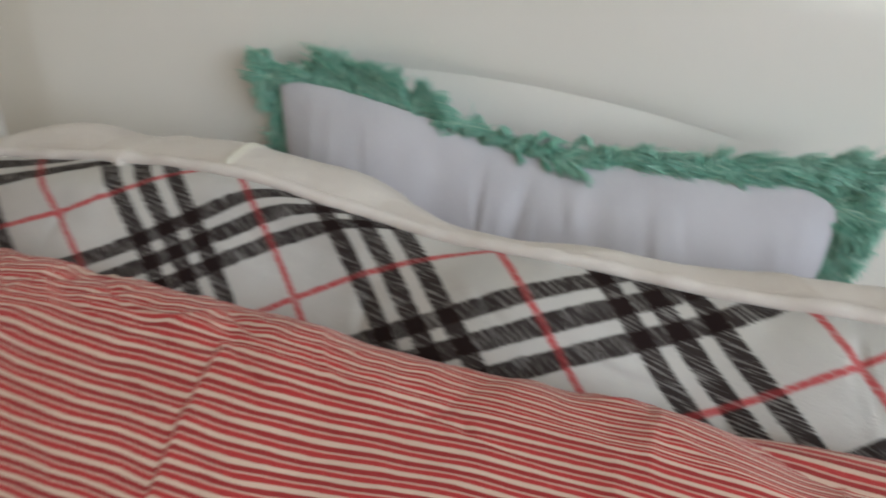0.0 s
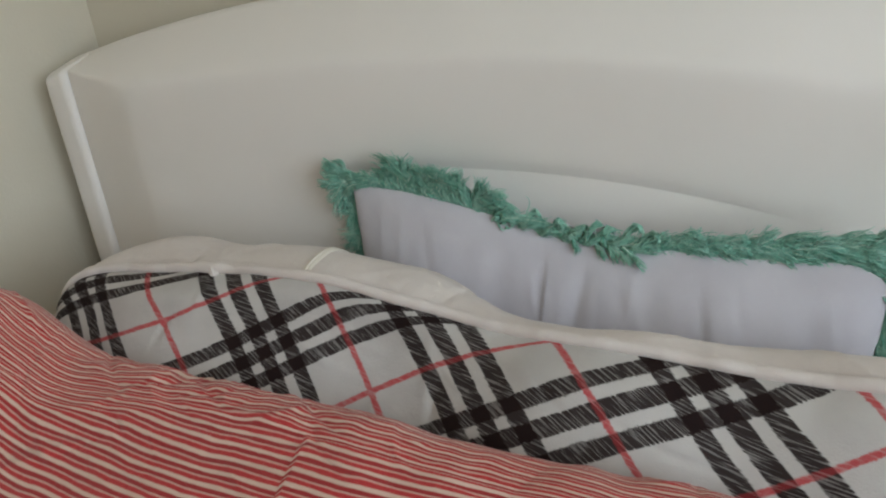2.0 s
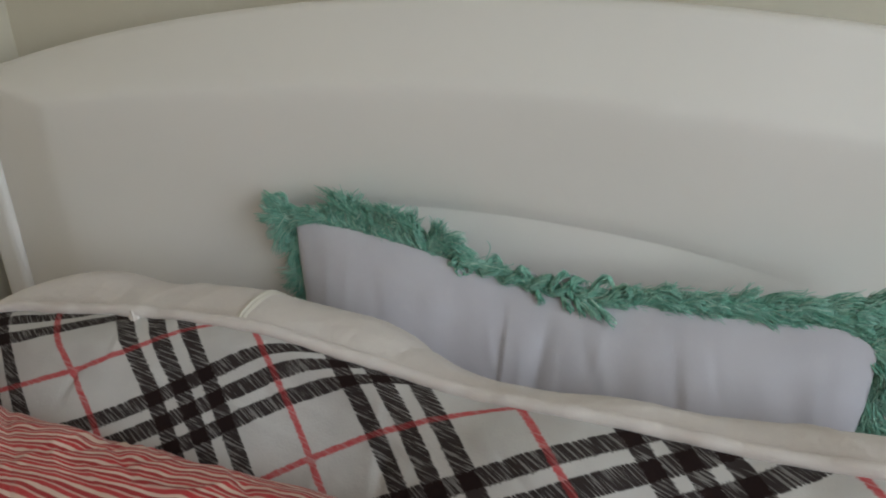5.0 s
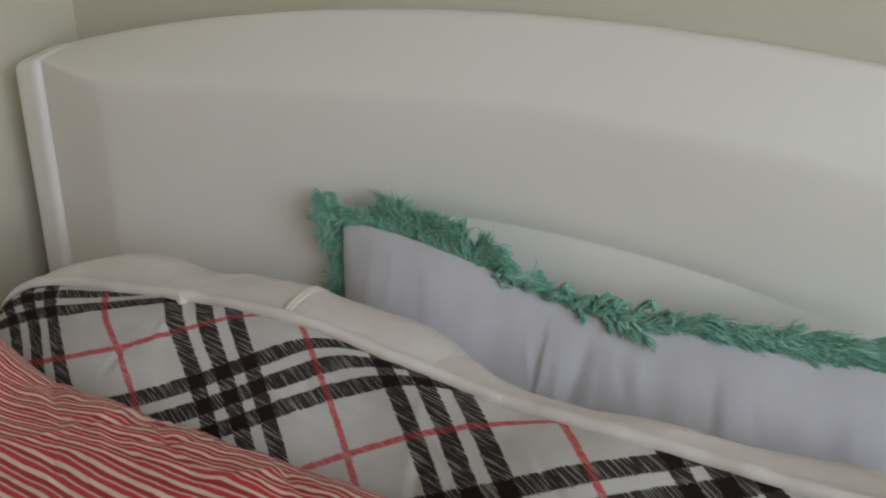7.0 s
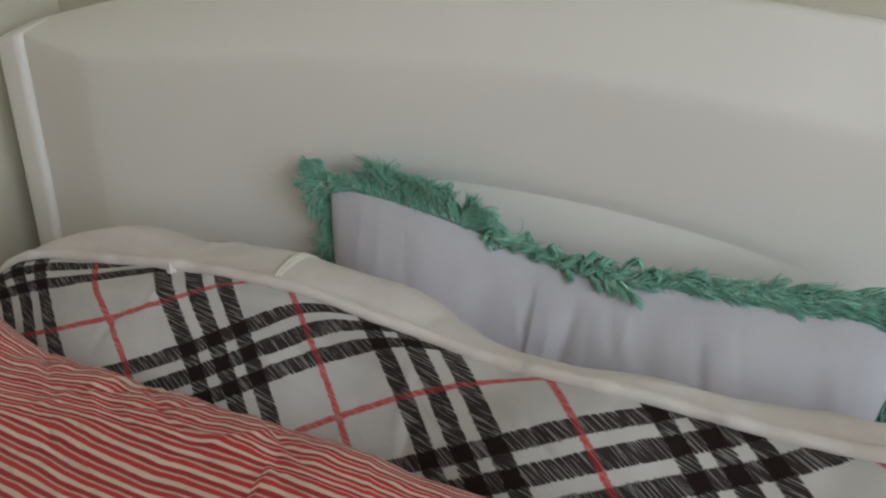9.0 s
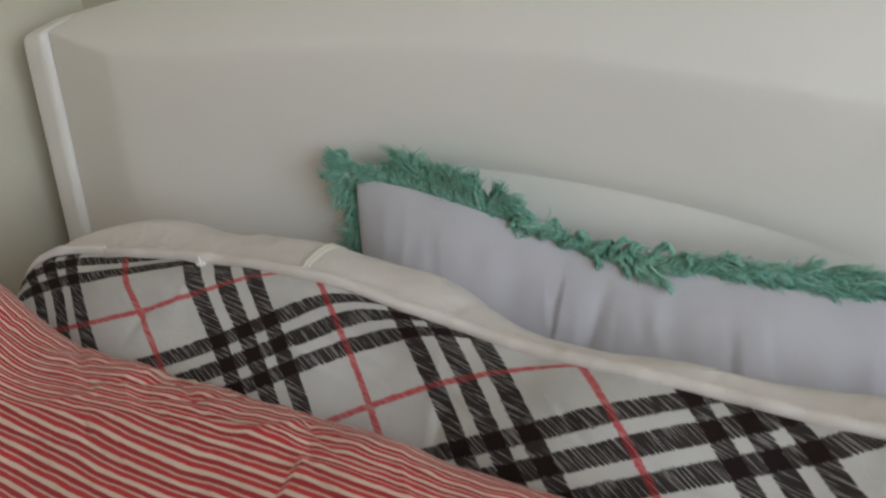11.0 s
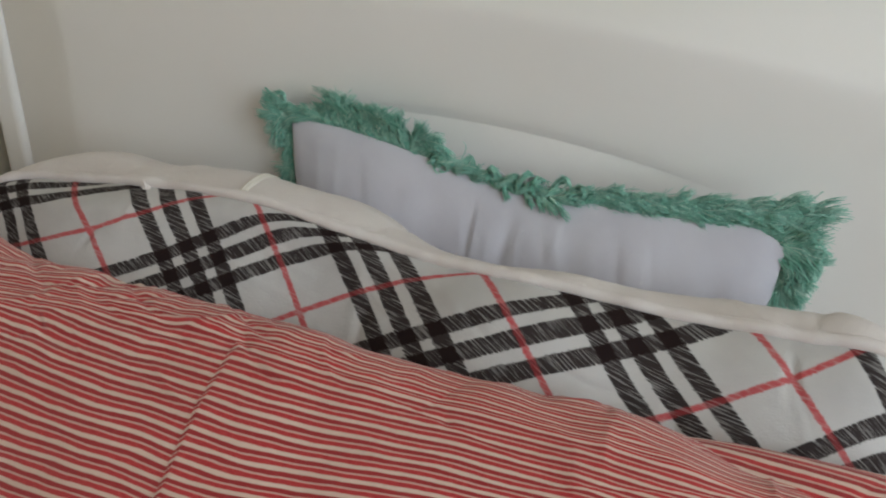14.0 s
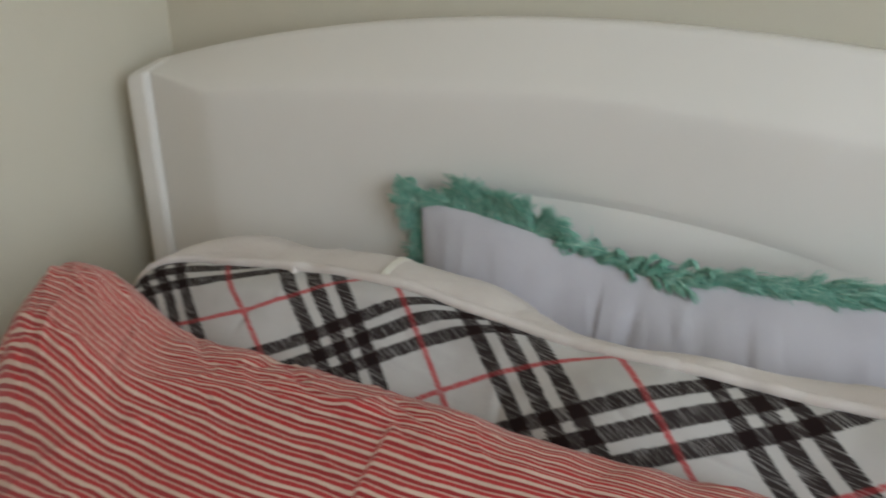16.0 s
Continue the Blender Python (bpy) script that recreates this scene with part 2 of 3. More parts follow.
def creases(X, S, seed, n, xs, ss, angle, spread, length, width, height):
    """Short pressed folds strewn over a stretch of cloth: n ridges or dents about the given angle."""
    rng = np.random.RandomState(seed)
    out = np.zeros(np.broadcast(X, S).shape)
    for _ in range(n):
        cx, cs = rng.uniform(*xs), rng.uniform(*ss)
        a = radians(rng.normal(angle, spread))
        long, thin, tall = length * rng.uniform(0.5, 1.5), width * rng.uniform(0.6, 1.5), height * rng.choice([-1, 1]) * rng.uniform(0.4, 1.0)
        along = (X - cx) * math.cos(a) + (S - cs) * math.sin(a)
        off = -(X - cx) * math.sin(a) + (S - cs) * math.cos(a) + 0.12 * along**2 / long
        out += tall * np.exp(-((off / thin) ** 2)) * np.exp(-((along / long) ** 2))
    return out


def tube(points, radius, sides=8, squash=1.0):
    """Vertices and faces of a closed-ended round cord along points."""
    p = np.array(points, float)
    n = len(p)
    tangent = np.gradient(p, axis=0)
    tangent /= np.linalg.norm(tangent, axis=1)[:, None] + 1e-9
    ref = np.tile([0.0, 0.0, 1.0], (n, 1))
    ref[np.abs(tangent[:, 2]) > 0.9] = (0, 1, 0)
    a = np.cross(tangent, ref)
    a /= np.linalg.norm(a, axis=1)[:, None] + 1e-9
    b = np.cross(a, tangent)
    r = np.broadcast_to(radius, n)[:, None]
    rings = [p + r * (np.cos(t) * a + squash * np.sin(t) * b) for t in np.linspace(0, 2 * np.pi, sides, endpoint=False)]
    verts = np.stack(rings, 1).reshape(-1, 3)
    faces = [(i * sides + j, i * sides + (j + 1) % sides, (i + 1) * sides + (j + 1) % sides, (i + 1) * sides + j) for i in range(n - 1) for j in range(sides)]
    faces += [tuple(range(sides))[::-1], tuple((n - 1) * sides + j for j in range(sides))]
    return verts, faces


# ---- room ----
X0, X1, Y0, Y1, H = -0.074, 1.95, -3.10, 0.110, 2.50
WIN = (-1.75, -0.45, 1.00, 2.06)


def structure(name, pieces, mat, label, category, bevel=0.0):
    bm = bmesh.new()
    for p in pieces:
        box(bm, *p, bevel=bevel)
    return tagged(part(name, bm, mat, None), label, category, kind="structure")


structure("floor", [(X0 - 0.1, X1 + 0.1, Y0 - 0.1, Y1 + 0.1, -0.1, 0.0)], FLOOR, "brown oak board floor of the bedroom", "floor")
structure("ceiling", [(X0 - 0.1, X1 + 0.1, Y0 - 0.1, Y1 + 0.1, H, H + 0.1)], CEILING, "unseen bedroom ceiling, cream to warm the bounced light", "ceiling")
structure("wall_north", [(X0 - 0.1, X1 + 0.1, Y1, Y1 + 0.1, 0.0, H)], WALL, "off-white painted wall behind the headboard", "wall")
structure("wall_west", [(X0 - 0.1, X0, Y0 - 0.1, Y1, 0.0, H)], WALL, "off-white painted side wall beside the bed", "wall")
structure("wall_south", [(X0, X1, Y0 - 0.1, Y0, 0.0, H)], BOUNCE_WALL, "unseen end wall, peach to warm the bounced light", "wall")
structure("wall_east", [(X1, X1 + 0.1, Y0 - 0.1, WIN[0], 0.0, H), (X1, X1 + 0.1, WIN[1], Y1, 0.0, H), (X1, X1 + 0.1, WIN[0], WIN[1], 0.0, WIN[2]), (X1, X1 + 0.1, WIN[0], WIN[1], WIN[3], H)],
          BOUNCE_WALL, "unseen wall with a window opening, peach to warm bounced light", "wall")

# ---- headboard ----
WIDE, MID = 1.01, 0.505


def crest(x):
    return 1.0368 - 0.067 * ((x - MID) / MID) ** 2


def shoulder(x):
    return 0.990 - 0.035 * np.abs((x - MID) / 0.41) ** 1.5


def arc_line(x):
    return 0.9005 - 0.0205 * ((x - MID) / 0.205) ** 2


def headboard_panel(parent):
    """One moulded panel: a flat field, sloping margins, an arched top and a shallow pressed arc."""
    cols = 181
    x = np.linspace(0.0, WIDE, cols)
    top, arc = crest(x), arc_line(x)
    bev = shoulder(x) + 0.020 * np.clip(1 - np.minimum(x, WIDE - x) / 0.095, 0, 1)
    rows = []
    for f in np.linspace(0, 1, 14):
        rows.append(0.42 + (arc - 0.030 - 0.42) * f)
    for f in np.linspace(0, 1, 16)[1:] ** 0.6:
        rows.append(arc - 0.030 + 0.0292 * f)
    for f in np.linspace(0, 1, 40) ** 1.7:
        rows.append(arc + 0.0008 + (bev - arc - 0.0128) * f)
    for f in np.linspace(0, 1, 26):
        rows.append(bev - 0.010 + (top - bev + 0.010) * f)
    verts = []
    for z in rows:
        side = np.minimum(x, WIDE - x)
        g = side / 0.095
        g = 1 - 0.5 * ((1 - g) + np.sqrt((1 - g) ** 2 + 0.003))
        left = -0.022 * np.clip(g, 0, 1)
        g = (z - bev) / (top - bev)
        g = np.clip(0.5 * (g + np.sqrt(g * g + 0.018)), 0, 1)
        y = left + (0.030 - left) * g
        far = z - arc
        reach = 1 - step(0.12, 0.235, np.abs(x - MID))
        press = np.where(far > 0, 0.0036 * np.exp(-np.sqrt(far * far + 6e-6) / 0.0048), 0.0036 * np.exp(-np.sqrt(far * far + 6e-6) / 0.013))
        y = y + reach * press
        verts.append(np.c_[x, y, z])
    verts.append(np.c_[x, 0 * x + 0.0335, top + 0.0030])
    verts.append(np.c_[x, 0 * x + 0.040, top + 0.0042])
    verts.append(np.c_[x, 0 * x + 0.056, top + 0.0034])
    verts.append(np.c_[x, 0 * x + 0.060, top])
    verts.append(np.c_[x, 0 * x + 0.060, 0 * top + 0.42])
    n = len(verts)
    return mesh_object("panel", np.concatenate(verts), sheet(n, cols), LACQUER, parent)


def headboard_post(parent, x0, x1, outer):
    """A rounded upright edge of the headboard, its top sloping back with the arch."""
    line = np.array([(-0.006, 0.0), (-0.006, 0.5), (-0.006, 0.951), (-0.0052, 0.9560), (-0.0025, 0.9595), (0.003, 0.962), (0.018, 0.9655), (0.031, 0.9685), (0.035, 0.9695), (0.041, 0.9705), (0.052, 0.970), (0.058, 0.9675), (0.060, 0.962), (0.060, 0.5), (0.060, 0.0)])
    front = np.clip((0.02 - line[:, 0]) / 0.02, 0, 1)
    high = step(0.90, 0.93, line[:, 1])
    verts = []
    for f in np.linspace(0, 1, 15):
        x = x0 + (x1 - x0) * f
        d = min(x - x0, x1 - x) / 0.010
        r = 0.010 * (1 - math.sqrt(1 - (1 - min(d, 1)) ** 2))
        inward = f if outer < 0 else 1 - f
        verts.append(np.c_[0 * front + x, line[:, 0] + r * front, line[:, 1] + high * (0.0098 * (inward - 1) - 0.6 * r + 0.004)])
    n = len(line)
    faces = sheet(15, n, True) + [tuple(range(n)), tuple(14 * n + k for k in range(n))[::-1]]
    return mesh_object("post", np.concatenate(verts), faces, LACQUER, parent)


bed = thing("bed", "white lacquered single bed with an arched moulded headboard", "bed")
headboard = mesh_object("headboard", [(0.01, 0.042, 0.30), (WIDE - 0.01, 0.042, 0.30), (WIDE - 0.01, 0.042, 0.44), (0.01, 0.042, 0.44),
                                      (0.01, 0.018, 0.30), (WIDE - 0.01, 0.018, 0.30), (WIDE - 0.01, 0.018, 0.44), (0.01, 0.018, 0.44)],
                        [(0, 1, 2, 3), (7, 6, 5, 4), (0, 4, 5, 1), (3, 2, 6, 7), (1, 5, 6, 2), (0, 3, 7, 4)], LACQUER, bed, label="arched white headboard with a pressed arc", smooth=False)
headboard_panel(headboard)
headboard_post(headboard, -0.037, 0.0005, -1)
headboard_post(headboard, WIDE - 0.0005, WIDE + 0.037, 1)
part("base", box(bmesh.new(), 0.0, WIDE, -1.98, 0.012, 0.0, 0.28, 0.01), LACQUER, bed)
mattress = part("mattress", box(bmesh.new(), 0.005, WIDE - 0.005, -1.96, -0.030, 0.28, 0.50, 0.035, 4), BOUNCE_SHEET, None, smooth=True)
tagged(mattress, "unseen single mattress, its sheet peach to warm bounced light", "mattress")


# ---- pillows ----
def pillow_body(name_front, name_back, front, back, mats, parent, uv, labels=("", "")):
    """Two cloth sheets that meet at the seam all round. front, back: rows x columns x 3."""
    r, c, _ = front.shape
    f = mesh_object(name_front, front.reshape(-1, 3), sheet(r, c), mats[0], parent, uv.reshape(-1, 2), labels[0])
    b = mesh_object(name_back, back.reshape(-1, 3), sheet(r, c, True), mats[1], parent, uv.reshape(-1, 2), labels[1])
    return f, b


# plaid pillow: leans on the cushion, its piped edge on top
PL, PR = 0.128, 0.868
RIM = [(0.128, 0.790), (0.150, 0.822), (0.175, 0.838), (0.245, 0.850), (0.31, 0.860), (0.41, 0.866), (0.475, 0.859), (0.535, 0.854), (0.60, 0.8575), (0.634, 0.858), (0.70, 0.8575), (0.765, 0.8635), (0.82, 0.862), (0.868, 0.80)]
BACK_RISE = [(0.128, 0.0), (0.17, 0.002), (0.23, 0.006), (0.28, -0.001), (0.376, -0.003), (0.435, -0.004), (0.49, -0.006), (0.535, -0.011), (0.58, -0.010), (0.63, -0.007), (0.70, -0.004), (0.756, 0.003), (0.868, 0.0)]
# how the two sets of printed lines run over the stuffed cloth, in repeats
DRAPE_A = (2.055, 2.343, -0.584, -0.023, 0.127, -0.032, 0.013, 0.020, -0.105, 0.031, -0.147, 0.134, 0.015, -0.078, 0.038, -0.024, 0.070, 0.001, 0.019, -0.056, 0.006, -0.021, 0.016, -0.078, -0.006, 0.023, -0.003, -0.068)
DRAPE_B = (1.240, 1.576, 0.762, 0.151, -0.100, -0.168, -0.002, -0.006, 0.016, -0.036, -0.087, 0.099, 0.007, 0.050, 0.092, -0.136, 0.118, -0.115, 0.022, 0.022, -0.067, -0.020, 0.020, 0.012, -0.057, -0.156, 0.043, 0.026)


def drape(X, S, weights):
    """A smooth field over the pillow's width and the run down from its rim: a slope, soft swells along the width, and terms that act near the rim."""
    x, d = (X - 0.5) / 0.37, np.minimum(S, 0.2) / 0.1
    e = np.exp(-d / 0.12)
    swells = [hump(X, c, 0.11) for c in np.linspace(0.12, 0.88, 9)]
    terms = [1, x, d, *swells, *(g * d for g in swells), d * d, x * d * d, *(e * g for g in swells[::2])]
    return sum(w * t for w, t in zip(weights, terms))


def plaid_pillow():
    root = thing("plaid_pillow", "white pillow with black and red plaid print and cream piping", "pillow")
    cols, rows = 400, 210
    x = PL + (PR - PL) * (0.5 - 0.5 * np.cos(np.linspace(0.12, np.pi - 0.12, cols))) 
    x = PL + (x - x[0]) / (x[-1] - x[0]) * (PR - PL)
    fy, fz, fs = section([(0, 0), (-0.010, -0.004), (-0.036, -0.030), (-0.076, -0.066), (-0.14, -0.125), (-0.21, -0.19), (-0.27, -0.27)], rows)
    by, bz, _ = section([(0, 0), (0.005, -0.0030), (0.012, 0.0015), (0.028, 0.002), (0.044, -0.008), (0.056, -0.032), (0.060, -0.11), (0.01, -0.22), (-0.12, -0.30), (-0.27, -0.27)], rows)
    rim = flow(RIM, x)
    rimy = -0.170 - 0.008 * step(0.49, 0.60, x) - 0.005 * step(0.66, 0.80, x) - 0.012 * (1 - step(0.128, 0.22, x))
    u = (x - PL) / (PR - PL)
    full = (1 - np.abs(2 * u - 1) ** 9) ** 0.5
    mid_y, mid_z = (fy + by) / 2, (fz + bz) / 2
    X, S = np.meshgrid(x, fs)
    shape = lambda line, mid: mid[:, None] + full[None, :] * (line - mid)[:, None]  # noqa: E731
    sag = (rim - 0.86)[None, :] * np.exp(-S / 0.16)
    fall = step(0.0, 0.03, S) * (1 - step(0.22, 0.30, S)) * full[None, :]
    bulge = 0.010 * hump(X, 0.26, 0.06) - 0.012 * hump(X, 0.455, 0.07) + 0.009 * hump(X, 0.60, 0.07) + 0.004 * hump(X, 0.76, 0.06)
    bulge = bulge + creases(X, S, 101, 22, (0.16, 0.84), (0.01, 0.09), 60, 30, 0.022, 0.0026, 0.0022)
    bulge = fall * (bulge + 0.0022 * ripple(X, S, 3, 38, 30))
    tuck = 0.0014 * np.exp(-S / 0.020) * ripple(X, S, 8, 130, 40) * full[None, :]
    front = np.stack([X, rimy[None, :] + shape(fy, mid_y) - 0.642 * (bulge + tuck), 0.86 + sag + shape(fz, mid_z) + 0.766 * (bulge + tuck)], -1)
    # the foot sinks where the striped pillow presses on it
    sunk = front[..., 2] - 0.16 * (1 - step(0.10, 0.50, X)) * step(0.14, 0.24, S)
    front[..., 2] = np.where(S > 0.14, np.maximum(sunk, 0.508), front[..., 2])
    deep = 1 + 0.55 * (1 - step(0.44, 0.56, x))
    rise = flow(BACK_RISE, x)[None, :] * hump(S, 0.035, 0.028)
    fold = (0.0016 * ripple(X, S, 5, 70, 60) + 0.0013 * ripple(X, S, 6, 30, 260)) * step(0.0, 0.02, S) * (1 - step(0.3, 0.4, S)) * full[None, :]
    fold = fold + step(0.0, 0.012, S) * creases(X, S, 103, 44, (0.15, 0.84), (0.005, 0.075), 12, 25, 0.024, 0.0026, 0.0019)
    back = np.stack([X, rimy[None, :] + shape(by, mid_y) * deep[None, :] + 0.5 * fold, 0.86 + sag + shape(bz, mid_z) + rise * full[None, :] + fold], -1)
    back[-1], back[:, 0], back[:, -1] = front[-1], front[:, 0], front[:, -1]
    uv = np.stack([WARP * drape(X, S, DRAPE_A), WEFT * drape(X, S, DRAPE_B)], -1)
    pillow_body("front_panel", "back_panel", front, back, (PLAID, CREAM), root, uv, ("white cotton with black and red plaid print", "plain cream cotton"))
    # piping along the rim
    line = front[0].copy()
    line[:, 1] += 0.003
    line[:, 2] += 0.0015 + 0.0008 * np.sin(260 * line[:, 0]) * hump(line[:, 0], 0.31, 0.03)
    radius = 0.0043 + 0.0002 * ripple(line[:, 0], 0 * line[:, 0], 4, 55, 1) + 0.0010 * hump(line[:, 0], 0.312, 0.010) + 0.0004 * ripple(line[:, 0], 0 * line[:, 0], 14, 240, 1)
    verts, faces = tube(line, radius, 10)
    mesh_object("piping", verts, faces, CREAM, root, label="cream corded piping")
    for side, k in ((0, 1), (-1, -2)):
        verts, faces = tube(front[:140:2, side], 0.004, 8)
        mesh_object("piping", verts, faces, CREAM, root)
    # crinkled pinch where the piping is pulled together
    over = np.concatenate([front[3:0:-1], back[0:5]])
    verts = []
    for r in range(len(over)):
        w = r / (len(over) - 1)
        for f in np.linspace(-1, 1, 29):
            px = 0.312 - 0.009 * (w - 0.5) + f * (0.0030 + 0.0030 * math.sin(math.pi * w))
            rise = (0.0072 * math.exp(-(((w - 0.5) / 0.24) ** 2)) + 0.0008 + 0.0005 * math.sin(9 * f + 5 * w)) * (1 - f * f) - 0.0008
            verts.append((px, np.interp(px, x, over[r, :, 1]) - 0.45 * rise * (1 - w), np.interp(px, x, over[r, :, 2]) + 0.8 * rise))
    mesh_object("piping_knot", verts, sheet(len(over), 29), CREAM, root, label="crinkled cream knot in the piping")
    # small gathered tab laid over the seam, wider at its far end
    verts = []
    for w, r in zip(np.linspace(0, 1, 20), range(1, 41, 2)):
        for f in np.linspace(-1, 1, 25):
            px = 0.388 - 0.012 * w + f * (0.0035 + 0.0075 * w) + 0.0006 * math.sin(14 * w)
            rise = 0.0026 * (1 - f * f) + (0.0006 * math.sin(7 * f + 2 * w + 2.6) + 0.0004 * math.sin(15 * f + 1)) * (1 - f * f) - 0.0008
            verts.append((px, np.interp(px, x, back[r, :, 1]) - 0.3 * rise, np.interp(px, x, back[r, :, 2]) + rise))
    mesh_object("seam_tab", verts, sheet(20, 25), TAB, root, label="gathered cream cotton tab")
    return root


plaid_pillow()

# striped pillow: lies over the foot of the plaid one and slopes to the front
RL, RR, STRIP, SEAM = 0.120, 0.90, -0.281, 0.470


def striped_pillow():
    root = thing("striped_pillow", "large pillow in red and cream ticking stripes", "pillow")
    cols, rows = 460, 340
    x = np.linspace(RL, RR, cols)
    fy, fz, fs = section([(-0.212, 0.735), (-0.228, 0.785), (-0.240, 0.815), (-0.252, 0.830), (-0.265, 0.8365), (-0.281, 0.834), (-0.319, 0.817), (-0.361, 0.787), (-0.43, 0.730), (-0.50, 0.66), (-0.56, 0.59), (-0.60, 0.53)], rows)
    s0 = np.interp(-STRIP, -fy, fs)
    S1 = fs - s0
    X, S = np.meshgrid(x, S1)
    u = (x - RL) / (RR - RL)
    full = (1 - np.abs(2 * u - 1) ** 10) ** 0.5
    wide = full[None, :]
    ty, tz = np.gradient(fy), np.gradient(fz)
    size = np.hypot(ty, tz)
    ny, nz = (tz / size)[:, None], (-ty / size)[:, None]
    ear = 0.042 * (0.45 + 0.55 * step(0.12, 0.175, X)) * (1 - step(0.185, 0.285, X)) * (1 - step(0.0, 0.11, S))
    high = 0.008 * step(0.52, 0.72, X) * hump(S, 0.03, 0.07) + 0.007 * hump(X, 0.79, 0.05) * hump(S, -0.035, 0.012)
    overlap = 0.0030 * (1 - step(-0.002, 0.003, S)) * step(-0.05, -0.02, S)
    seam = 0.0014 * step(SEAM - 0.0025, SEAM + 0.0020, X) * np.exp(-np.abs(X - SEAM) / 0.03) * step(0, 0.01, S)
    gather = 0.0002 * np.sin(S / 0.0091 * 6.283) * np.exp(-np.abs(X - SEAM - 0.003) / 0.005) * step(0, 0.01, S)
    seam2 = 0.0010 * step(-0.0015, 0.0015, X - 0.668 - 0.2 * S) * np.exp(-np.abs(X - 0.668) / 0.025) * hump(S, 0.02, 0.02)
    pucker = 0.0018 * ripple(X, S, 21, 120, 150, 9) * hump(S, -0.012, 0.022)
    soft = 0.0036 * ripple(X, S, 33, 26, 30, 7) + 0.0011 * ripple(X, S, 35, 75, 60, 7)
    crease = 0.003 * hump(S - 0.05 + 0.5 * (X - 0.30), 0, 0.006) * (1 - step(0.26, 0.36, X)) - 0.003 * hump(S - 0.01 + 0.35 * (X - 0.2), 0, 0.008) * (1 - step(0.28, 0.40, X))
    high = high - 0.013 * step(0.69, 0.77, X) * hump(S, -0.022, 0.024)
    crease = crease + creases(X, S, 81, 26, (0.14, 0.36), (-0.03, 0.06), 35, 22, 0.024, 0.0030, 0.0040)
    crease = crease + creases(X, S, 83, 34, (0.34, 0.86), (-0.03, 0.012), 15, 30, 0.014, 0.0022, 0.0016)
    crease = crease + creases(X, S, 85, 16, (0.20, 0.80), (0.02, 0.16), 20, 25, 0.035, 0.0040, 0.0017)
    crease = crease + creases(X, S, 87, 46, (0.14, 0.50), (-0.025, 0.055), 8, 20, 0.030, 0.0018, 0.0022)
    crease = crease - 0.0030 * hump(S - 0.034 + 0.10 * (X - 0.33), 0, 0.0035) * hump(X, 0.33, 0.11)
    lift = (high + overlap + seam + gather + seam2 + pucker + soft + crease) * wide
    mid_drop = 0.035 * (1 - wide)
    front = np.stack([X + 0 * S, fy[:, None] + ny * lift - ny * mid_drop, fz[:, None] + nz * (lift - mid_drop) + ear], -1)
    front[..., 2] -= 0.115 * (1 - step(0.06, 0.45, X)) * step(0.03, 0.17, S)
    # the seam edge pulls in a little along the left and right ends
    front[:, :, 0] += 0.016 * (S - 0.1) * (1 - step(0.0, 0.12, u))[None, :]
    across = np.clip((S - S1[0]) / (S1[-1] - S1[0]), 0, 1)
    thick = 0.058 * wide * np.sin(np.pi * across) ** 0.6
    back = front - np.stack([0 * X, ny * thick, nz * thick], -1)
    back[0], back[-1], back[:, 0], back[:, -1] = front[0], front[-1], front[:, 0], front[:, -1]
    shift = 0.0042 * step(SEAM - 0.001, SEAM + 0.001, X) * step(-0.001, 0.002, S) + 0.003 * step(-0.001, 0.001, S)
    band = 0.0028 * step(0.34, 0.46, X) * (1 - step(0.58, 0.68, X))
    along = np.where(S >= 0, S, np.minimum(S + band, 0)) + 0.0023
    dense = 0.030 * (1 - step(0.25, 0.42, X))
    along = along + 0.65 * np.minimum(S - dense, 0)
    rag = 0.0010 * ripple(X, S, 51, 30, 20, 6) + 0.0022 * ripple(X, S, 53, 210, 170, 8) * hump(S, -0.020, 0.014) + 0.0006 * ripple(X, S, 55, 90, 90, 8)
    # short folds swallow a little of the cloth, so the stripes jump across them
    for fx, fs, a, reach, jump in ((0.165, 0.012, -28, 0.045, 0.0030), (0.215, 0.030, -18, 0.050, 0.0036), (0.285, 0.012, -12, 0.050, 0.0034), (0.345, 0.004, -8, 0.030, 0.0028), (0.60, 0.012, 10, 0.040, 0.0022), (0.70, 0.020, -16, 0.050, 0.0026), (0.80, 0.012, 12, 0.040, 0.0024), (0.24, 0.10, -14, 0.045, 0.0016)):
        run = (X - fx) * math.cos(radians(a)) + (S - fs) * math.sin(radians(a))
        off = -(X - fx) * math.sin(radians(a)) + (S - fs) * math.cos(radians(a))
        rag = rag + jump * hump(run, 0, reach) * step(-0.0012, 0.0012, off) * np.exp(-np.maximum(off, 0) / 0.05)
    rag = rag + 0.0017 * ripple(X, S, 57, 190, 120, 9) * hump(X, 0.19, 0.09) * hump(S, 0.01, 0.04)
    uv = np.stack([X, along * 1.06 * (1 + 0.20 * (1 - step(0.16, 0.40, X)) + 0.36 * step(0.49, 0.68, X)) + shift + rag], -1)
    pillow_body("front_panel", "back_panel", front, back, (STRIPE, STRIPE), root, uv)
    # the back of the case shows past the dropped edge at the one end
    fx = np.linspace(0.675, 0.895, 70)
    ridge = flow([(0.675, 0.812), (0.705, 0.826), (0.744, 0.834), (0.812, 0.840), (0.86, 0.838), (0.895, 0.815)], fx)
    oy, oz, os = section([(-0.040, -0.018), (-0.018, -0.002), (0.0, 0.0), (0.014, -0.012), (0.024, -0.045), (0.026, -0.09)], 26)
